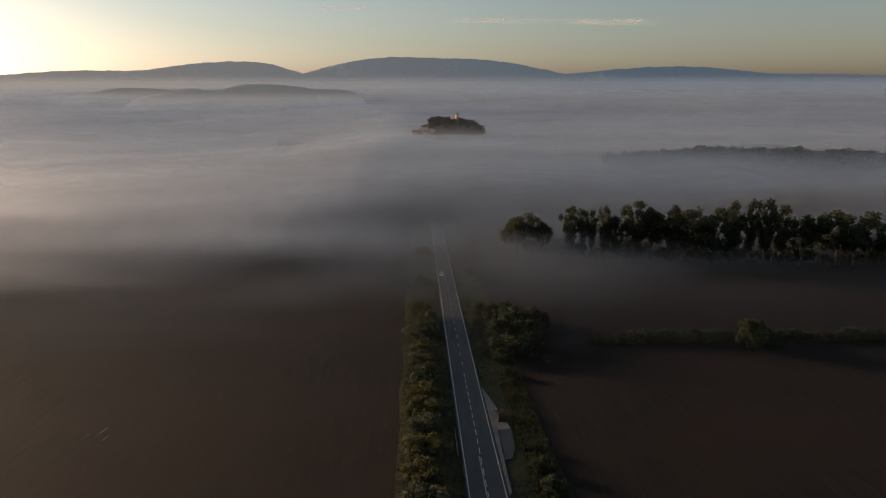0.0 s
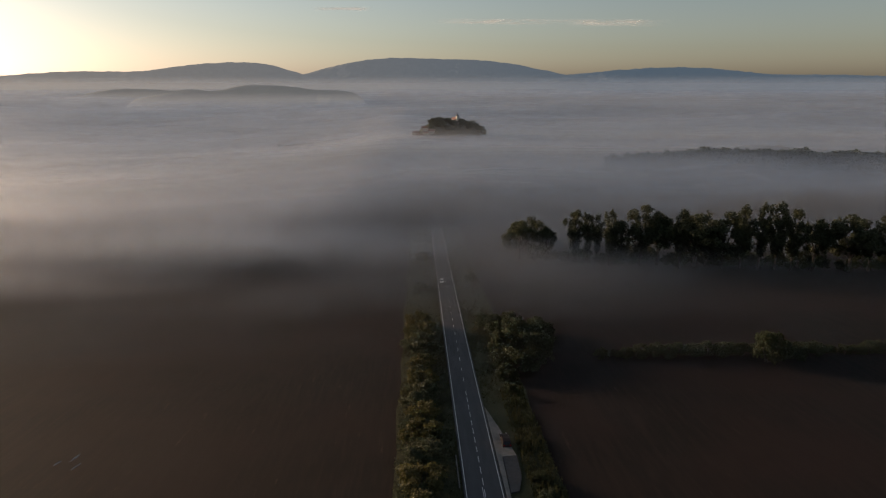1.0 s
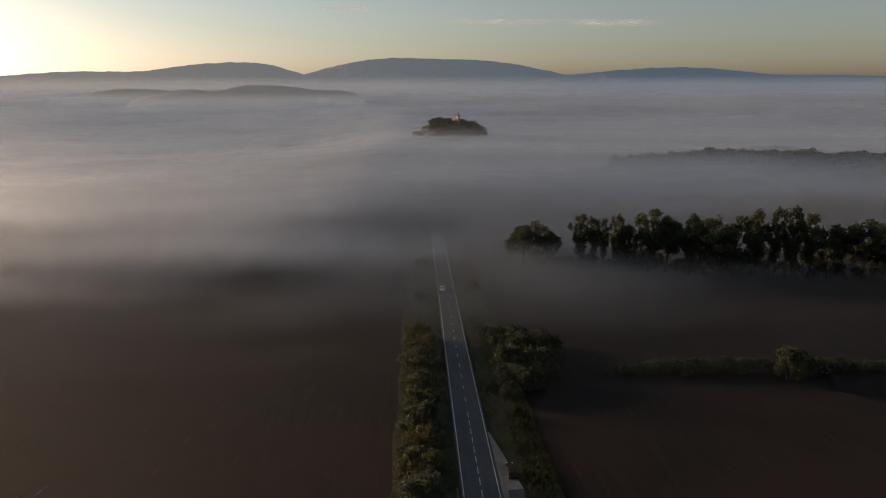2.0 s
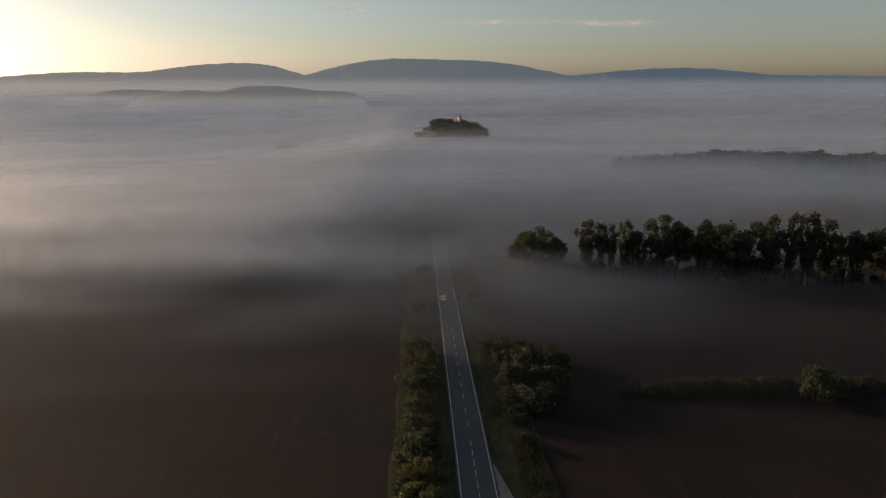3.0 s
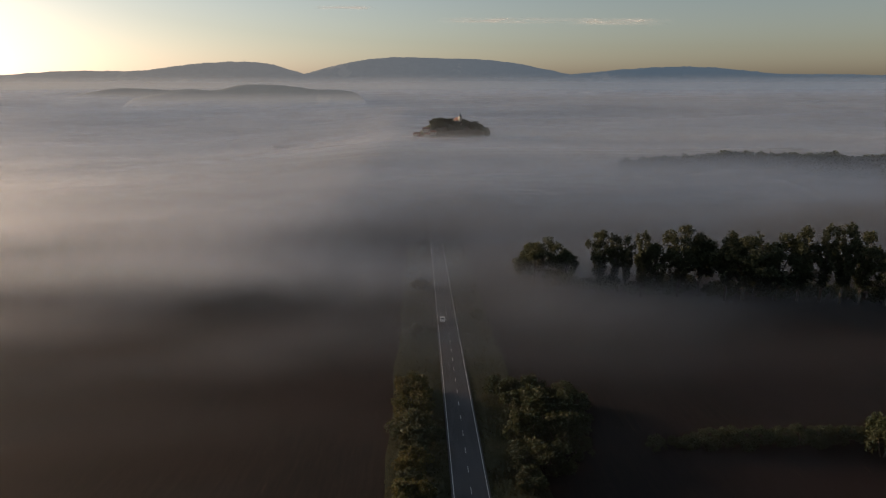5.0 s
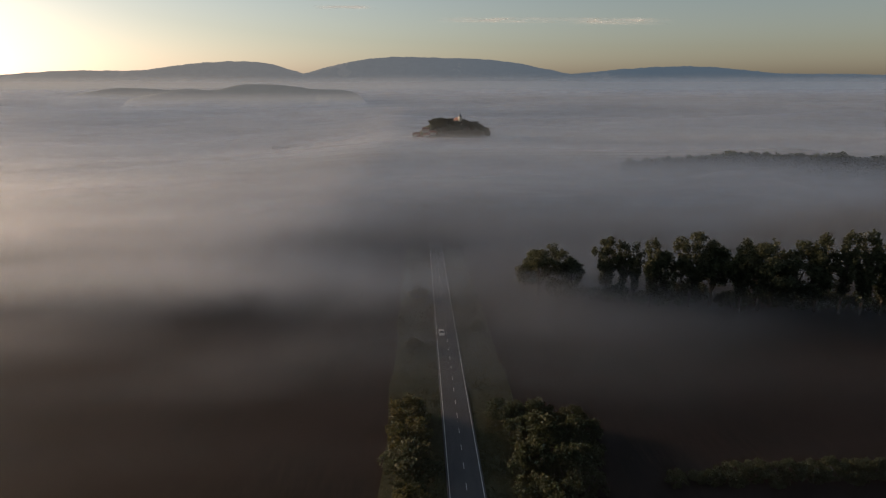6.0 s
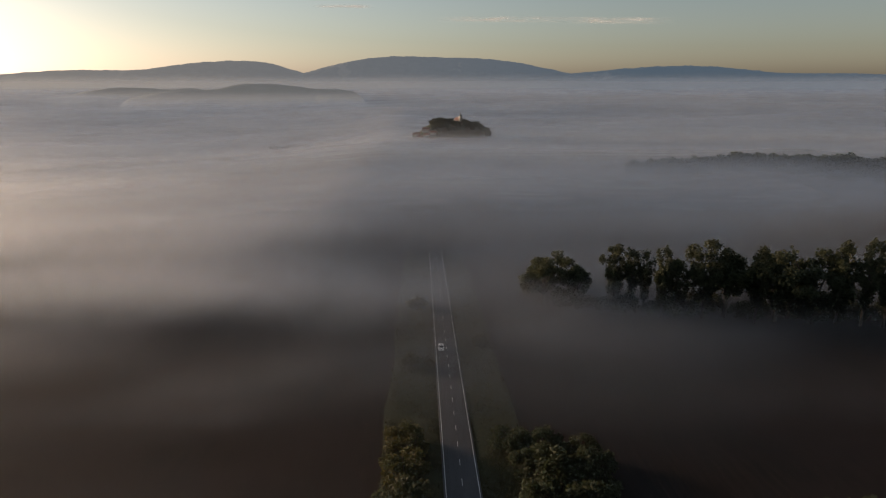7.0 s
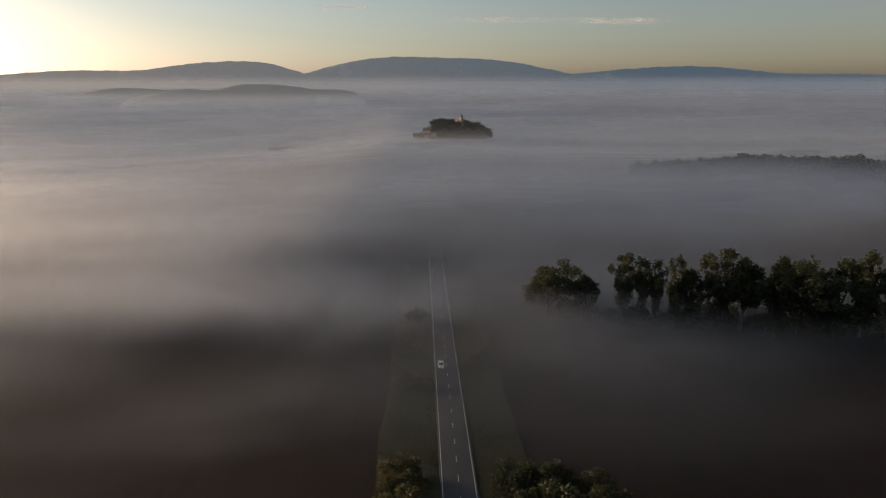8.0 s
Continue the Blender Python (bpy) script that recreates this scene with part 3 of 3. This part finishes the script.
PLASTER = plain_material("pale_plaster", (0.50, 0.47, 0.41), (0.38, 0.36, 0.32), 0.9, 0.5)
TILE = plain_material("red_roof_tiles", (0.20, 0.075, 0.045), (0.11, 0.05, 0.035), 0.85, 0.8)
SLATE = plain_material("dark_copper_roof", (0.05, 0.06, 0.06), (0.03, 0.035, 0.035), 0.6, 1.0)
PANE = plain_material("dark_window_glass", (0.02, 0.025, 0.03), (0.03, 0.035, 0.04), 0.12, 1.0)
STEEL = plain_material("galvanised_steel", (0.30, 0.31, 0.32), (0.2, 0.2, 0.21), 0.5, 1.0, 0.7)


def box(bm, x, y, z, sx, sy, sz, bevel=0.0):
    got = bmesh.ops.create_cube(bm, size=1.0)["verts"]
    bmesh.ops.scale(bm, vec=(sx, sy, sz), verts=got)
    bmesh.ops.translate(bm, vec=(x, y, z + sz / 2), verts=got)
    if bevel:
        bmesh.ops.bevel(bm, geom=list({e for v in got for e in v.link_edges}), offset=bevel, segments=2, affect="EDGES", profile=0.6)
    return got


def gable(bm, w, d, h, z, over=0.4):
    """A pitched roof of width w and length d, ridge along y."""
    w2, d2 = w / 2 + over, d / 2 + over
    v = [bm.verts.new(p) for p in ((-w2, -d2, z), (w2, -d2, z), (0, -d2, z + h), (-w2, d2, z), (w2, d2, z), (0, d2, z + h))]
    for f in ((0, 1, 2), (3, 5, 4), (0, 2, 5, 3), (1, 4, 5, 2), (0, 3, 4, 1)):
        bm.faces.new([v[i] for i in f])


def spire(bm, r, z, profile, sides=10):
    rings = []
    for f, h in profile:
        rings.append([bm.verts.new((r * f * math.cos(2 * math.pi * i / sides), r * f * math.sin(2 * math.pi * i / sides), z + h)) for i in range(sides)])
    for a, b in zip(rings, rings[1:]):
        for i in range(sides):
            bm.faces.new((a[i], a[(i + 1) % sides], b[(i + 1) % sides], b[i]))


def church():
    ob = empty("church", pose(64, KY, knoll_z(64, KY) - 1.5, 0, 0, 20), "white village church with a dark onion-domed tower", "church")
    bm = bmesh.new()
    box(bm, 0, 10, 0, 9, 18, 9)
    part("nave", bm, PLASTER, ob)
    bm = bmesh.new()
    gable(bm, 9, 18, 5, 0)
    r = part("roof", bm, TILE, ob, "steep red tiled roof")
    r.location = (0, 10, 9)
    bm = bmesh.new()
    box(bm, 0, -1.5, 0, 5, 5, 16)
    box(bm, 0, -1.5, 16, 5.5, 5.5, 0.5)
    tower = part("tower", bm, PLASTER, ob)
    bm = bmesh.new()
    spire(bm, 2.7, 16.5, [(1.0, 0), (1.02, 0.9), (0.8, 2.0), (0.42, 2.9), (0.36, 3.8), (0.44, 4.4), (0.2, 5.6), (0.05, 8.4), (0.0, 8.5)])
    bmesh.ops.translate(bm, vec=(0, -1.5, 0), verts=bm.verts)
    part("spire", bm, SLATE, ob, "dark copper spire")
    for z in (4.5, 12):
        bm = bmesh.new()
        box(bm, 0, -4.03, z, 1.3, 0.15, 2.4)
        part("window", bm, PANE, tower)


def house(x, y, turn, w, d, h, wall=PLASTER, roof=TILE):
    ob = empty("house", pose(x, y, knoll_z(x, y) - 1.2, 0, 0, turn), "small pale plastered house with a red tiled roof", "house", "knoll village")
    bm = bmesh.new()
    box(bm, 0, 0, 0, w, d, h)
    part("wall", bm, wall, ob)
    bm = bmesh.new()
    gable(bm, w, d, w * 0.42, h)
    rf = part("roof", bm, roof, ob)
    bm = bmesh.new()
    box(bm, w * 0.2, d * 0.2, h + w * 0.15, 0.7, 0.7, w * 0.32)
    part("chimney", bm, TILE, rf)
    for k in range(3):
        bm = bmesh.new()
        box(bm, -w * 0.5 - 0.02, -d * 0.32 + k * d * 0.32, h * 0.4, 0.08, 1.1, 1.3)
        part("window", bm, PANE, ob)
    for k in range(2):
        bm = bmesh.new()
        box(bm, -w * 0.22 + k * w * 0.44, -d * 0.5 - 0.02, h * 0.4, 1.1, 0.08, 1.3)
        part("window", bm, PANE, ob)


church()
for x, y, turn, w, d, h in ((-20, 1172, 70, 8, 12, 4.5), (-8, 1160, 80, 8, 14, 5), (4, 1158, 60, 7, 10, 4.5), (-14, 1184, 75, 9, 13, 4.5), (2, 1174, 85, 8, 12, 5), (14, 1160, 70, 8, 11, 4.5), (-26, 1186, 60, 7, 10, 4.2)):
    house(x, y, turn, w, d, h)


# ---- masts ----
def mast(x, y, z, h, label):
    ob = empty("radio_mast", Matrix.Translation((x, y, z)), label, "mast")
    for i in range(3):
        bm = bmesh.new()
        a = i * 2.094
        limb(bm, (h * 0.05 * math.cos(a), h * 0.05 * math.sin(a), 0), (h * 0.012 * math.cos(a), h * 0.012 * math.sin(a), h), h * 0.012, h * 0.008, 5)
        part("leg", bm, STEEL, ob)
    bm = bmesh.new()
    for k in range(8):
        f = 0.05 - 0.038 * k / 8
        for i in range(3):
            a, b = i * 2.094, (i + 1) * 2.094
            limb(bm, (h * f * math.cos(a), h * f * math.sin(a), h * k / 8), (h * f * math.cos(b), h * f * math.sin(b), h * (k + 1) / 8), h * 0.006, h * 0.006, 4)
    part("bracing", bm, STEEL, ob)
    bm = bmesh.new()
    limb(bm, (0, 0, h), (0, 0, h * 1.2), h * 0.008, h * 0.004, 5)
    part("antenna", bm, STEEL, ob)


mast(-1262, 4700, 196, 16, "thin lattice radio mast on a wooded hilltop")
mast(-347, 2600, 12, 16, "slim steel mast standing in the fog")


# ---- lay-by and vehicles ----
def flat_patch(name, rim, lift, material, label):
    """A thin slab on the slope with the rim [(x, y)]."""
    verts = [(x, y, ground_z(y) + lift) for x, y in rim] + [(x, y, ground_z(y) - 0.2) for x, y in rim]
    n = len(rim)
    faces = [tuple(range(n))] + [(i, n + i, n + (i + 1) % n, (i + 1) % n) for i in range(n)]
    return tagged(new(name, mesh_of(name, verts, faces, material)), label, "lay-by", kind="structure")


flat_patch("layby", [(3.78, 92), (4.35, 93), (4.6, 105), (4.9, 116.8), (7.8, 117.2), (6.9, 123), (5.7, 130), (4.6, 136), (3.78, 140)], 0.40, GRAVEL,
           "pale gravel lay-by beside the road")
flat_patch("layby_patch", [(4.72, 104), (6.3, 104.5), (7.5, 109), (7.8, 117.0), (5.0, 116.6)], 0.43, PATCH, "dark asphalt patch in the lay-by")
RUBBER = plain_material("tyre_rubber", (0.02, 0.02, 0.02), (0.03, 0.03, 0.03), 0.9, 6.0)
ALLOY = plain_material("alloy_rim", (0.5, 0.5, 0.52), (0.4, 0.4, 0.42), 0.35, 6.0, 0.9)
HEAD = plain_material("headlamp_glass", (0.75, 0.75, 0.72), (0.6, 0.6, 0.6), 0.1, 3.0)
TAIL = plain_material("tail_lamp", (0.35, 0.02, 0.02), (0.2, 0.01, 0.01), 0.2, 3.0)
CARS = {"white": plain_material("white_car_paint", (0.72, 0.72, 0.70), (0.66, 0.66, 0.64), 0.25, 2.0, bump=0.0),
        "dark": plain_material("dark_car_paint", (0.02, 0.013, 0.013), (0.03, 0.02, 0.02), 0.5, 2.0, bump=0.0, gloss=0.15)}


def car(x, y, turn, paint, label):
    """A hatchback, nose towards its own -y."""
    slope = math.degrees(math.atan2(ground_z(y + 1) - ground_z(y - 1), 2))
    lift = 0.38
    ob = empty("car", Matrix.Translation((x, y, ground_z(y) + lift)) @ pose(0, 0, 0, slope, 0, turn), label, "car")
    body = bmesh.new()
    side = [(-2.1, 0.35), (-2.15, 0.62), (-1.95, 0.80), (-1.0, 0.93), (-0.25, 1.40), (0.6, 1.48), (1.5, 1.40), (2.0, 0.98), (2.12, 0.70), (2.1, 0.35)]
    rings = []
    for sx, k in ((-0.88, 1), (-0.80, 0), (0.80, 0), (0.88, 1)):
        rings.append([body.verts.new((sx * (0.86 if z > 1.0 else 1.0), yy, z - (0.03 if k and z > 0.7 else 0))) for yy, z in side])
    n = len(side)
    for a, b in zip(rings, rings[1:]):
        for i in range(n):
            body.faces.new((a[i], a[(i + 1) % n], b[(i + 1) % n], b[i]))
    body.faces.new(rings[0])
    body.faces.new(rings[-1][::-1])
    bmesh.ops.recalc_face_normals(body, faces=body.faces)
    part("body", body, CARS[paint], ob)

    def quad(name, pts, material, lab=""):
        bm = bmesh.new()
        bm.faces.new([bm.verts.new(p) for p in pts])
        got = bmesh.ops.solidify(bm, geom=bm.faces[:], thickness=0.02)
        return part(name, bm, material, ob, lab)
    quad("windscreen", [(-0.66, -0.98, 0.98), (0.66, -0.98, 0.98), (0.60, -0.30, 1.40), (-0.60, -0.30, 1.40)], PANE, "dark windscreen")
    quad("rear_window", [(0.62, 1.98, 1.02), (-0.62, 1.98, 1.02), (-0.58, 1.55, 1.39), (0.58, 1.55, 1.39)], PANE, "dark rear window")
    for s in (-1, 1):
        quad("side_window", [(s * 0.80, -0.75, 0.98), (s * 0.80, 1.75, 1.0), (s * 0.755, 1.40, 1.36), (s * 0.755, -0.20, 1.36)], PANE, "dark side windows")
        bm = bmesh.new()
        box(bm, s * 0.62, -2.08, 0.60, 0.34, 0.14, 0.15, 0.03)
        part("headlight", bm, HEAD, ob)
        bm = bmesh.new()
        box(bm, s * 0.66, 2.05, 0.72, 0.26, 0.12, 0.2, 0.03)
        part("tail_light", bm, TAIL, ob)
        bm = bmesh.new()
        box(bm, s * 0.98, -0.72, 0.92, 0.2, 0.14, 0.14, 0.04)
        part("wing_mirror", bm, CARS[paint], ob)
        for yy in (-1.32, 1.28):
            bm = bmesh.new()
            bmesh.ops.create_cone(bm, cap_ends=True, segments=18, radius1=0.32, radius2=0.32, depth=0.2)
            bmesh.ops.rotate(bm, matrix=Matrix.Rotation(math.pi / 2, 3, "Y"), verts=bm.verts)
            bmesh.ops.translate(bm, vec=(s * 0.80, yy, 0.32), verts=bm.verts)
            wheel = part("wheel", bm, RUBBER, ob)
            bm = bmesh.new()
            bmesh.ops.create_cone(bm, cap_ends=True, segments=14, radius1=0.2, radius2=0.17, depth=0.03)
            bmesh.ops.rotate(bm, matrix=Matrix.Rotation(math.pi / 2, 3, "Y"), verts=bm.verts)
            bmesh.ops.translate(bm, vec=(s * 0.91, yy, 0.32), verts=bm.verts)
            part("rim", bm, ALLOY, wheel, "alloy rim")
    return ob


car(6.3, 122.6, 183, "dark", "dark red-black hatchback parked on the gravel lay-by")
car(-1.65, 260, 0, "white", "white hatchback driving on the asphalt road")

# ---- thin clouds ----
for x, z, w, h, lab in ((640, 505, 560, 24, "long thin cirrus streak lit by the low sun"), (1480, 500, 460, 30, "soft cirrus patch lit by the low sun"), (-560, 590, 240, 16, "faint thin cirrus streak")):
    me = mesh_of("cloud", [(x - w, 4950, z - h), (x + w, 4940, z - h * 0.8), (x + w, 4900, z + h * 0.9), (x - w, 4900, z + h * 0.7)], [(0, 1, 2, 3)], CLOUD)
    tagged(new("cloud", me), lab, "cloud", kind="stuff")


# ---- verge grass ----
def tufts(name, count, x0, x1, y0, y1, tall, material, label, seed, keep_off=()):
    """Many bent blades in loose clumps."""
    rnd = random.Random(seed)
    verts, faces = [], []
    for _ in range(count):
        x, y = rnd.uniform(x0, x1), y0 + (y1 - y0) * rnd.random() ** 1.4
        if any(a < x < b and c < y < d for a, b, c, d in keep_off):
            continue
        z, h = ground_z(y) + 0.05, tall * rnd.uniform(0.4, 1.3) * (0.6 + 0.8 * max(0, noise.noise((x * 0.3, y * 0.12, seed)) + 0.3))
        for _ in range(3):
            a, r = rnd.uniform(0, 6.3), rnd.uniform(0.1, 0.3)
            dx, dy = math.cos(a), math.sin(a)
            i = len(verts)
            verts += [(x - dy * 0.12, y + dx * 0.12, z), (x + dy * 0.12, y - dx * 0.12, z), (x + dx * r, y + dy * r, z + h)]
            faces.append((i, i + 1, i + 2))
    tagged(new(name, mesh_of(name, verts, faces, material)), label, "grass", kind="stuff")


BLADE = leaf_material("grass_blades", (0.026, 0.034, 0.014), (0.062, 0.062, 0.026), (0.085, 0.072, 0.034))
tufts("grass", 9000, -16.5, -4.0, 70, 420, 0.5, BLADE, "rough green roadside grass", 3.0)
tufts("grass", 9000, 3.9, 15.0, 70, 420, 0.5, BLADE, "rough green roadside grass", 4.0, [(3, 8.2, 97, 142)])
tufts("weeds", 2500, 8.6, 14.5, 78, 150, 1.1, BLADE, "tall weeds behind the lay-by", 6.0)


# ---- wet ruts in the field ----
WATER = plain_material("standing_water", (0.02, 0.02, 0.022), (0.03, 0.028, 0.028), 0.12, 1.0, bump=0.0)
for x, y, length in ((-80.6, 121.0, 3.4), (-78.6, 117.5, 2.6), (-83.0, 119.0, 2.0)):
    rim = []
    for i in range(10):
        a = 2 * math.pi * i / 10
        rim.append((x + 0.22 * math.cos(a) * (1 + 0.3 * math.sin(3 * a)) + 0.25 * math.sin(a), y + length * 0.5 * math.sin(a)))
    verts = [(px, py, ground_z(py) + 0.02) for px, py in rim]
    tagged(new("puddle", mesh_of("puddle", verts, [tuple(range(10))], WATER)), "narrow puddle in a furrow of the ploughed field", "puddle", "puddles in the furrows")

CONCRETE = plain_material("weathered_concrete", (0.15, 0.145, 0.135), (0.09, 0.085, 0.08), 0.9, 1.2)
tagged(strip("culvert_edge", [(-4.42, -0.1), (-4.40, 0.40), (-4.20, 0.40), (-4.18, -0.1)], spread(106, 118, 2, 1.0), CONCRETE),
       "low weathered concrete culvert edge beside the road", "kerb", kind="structure")
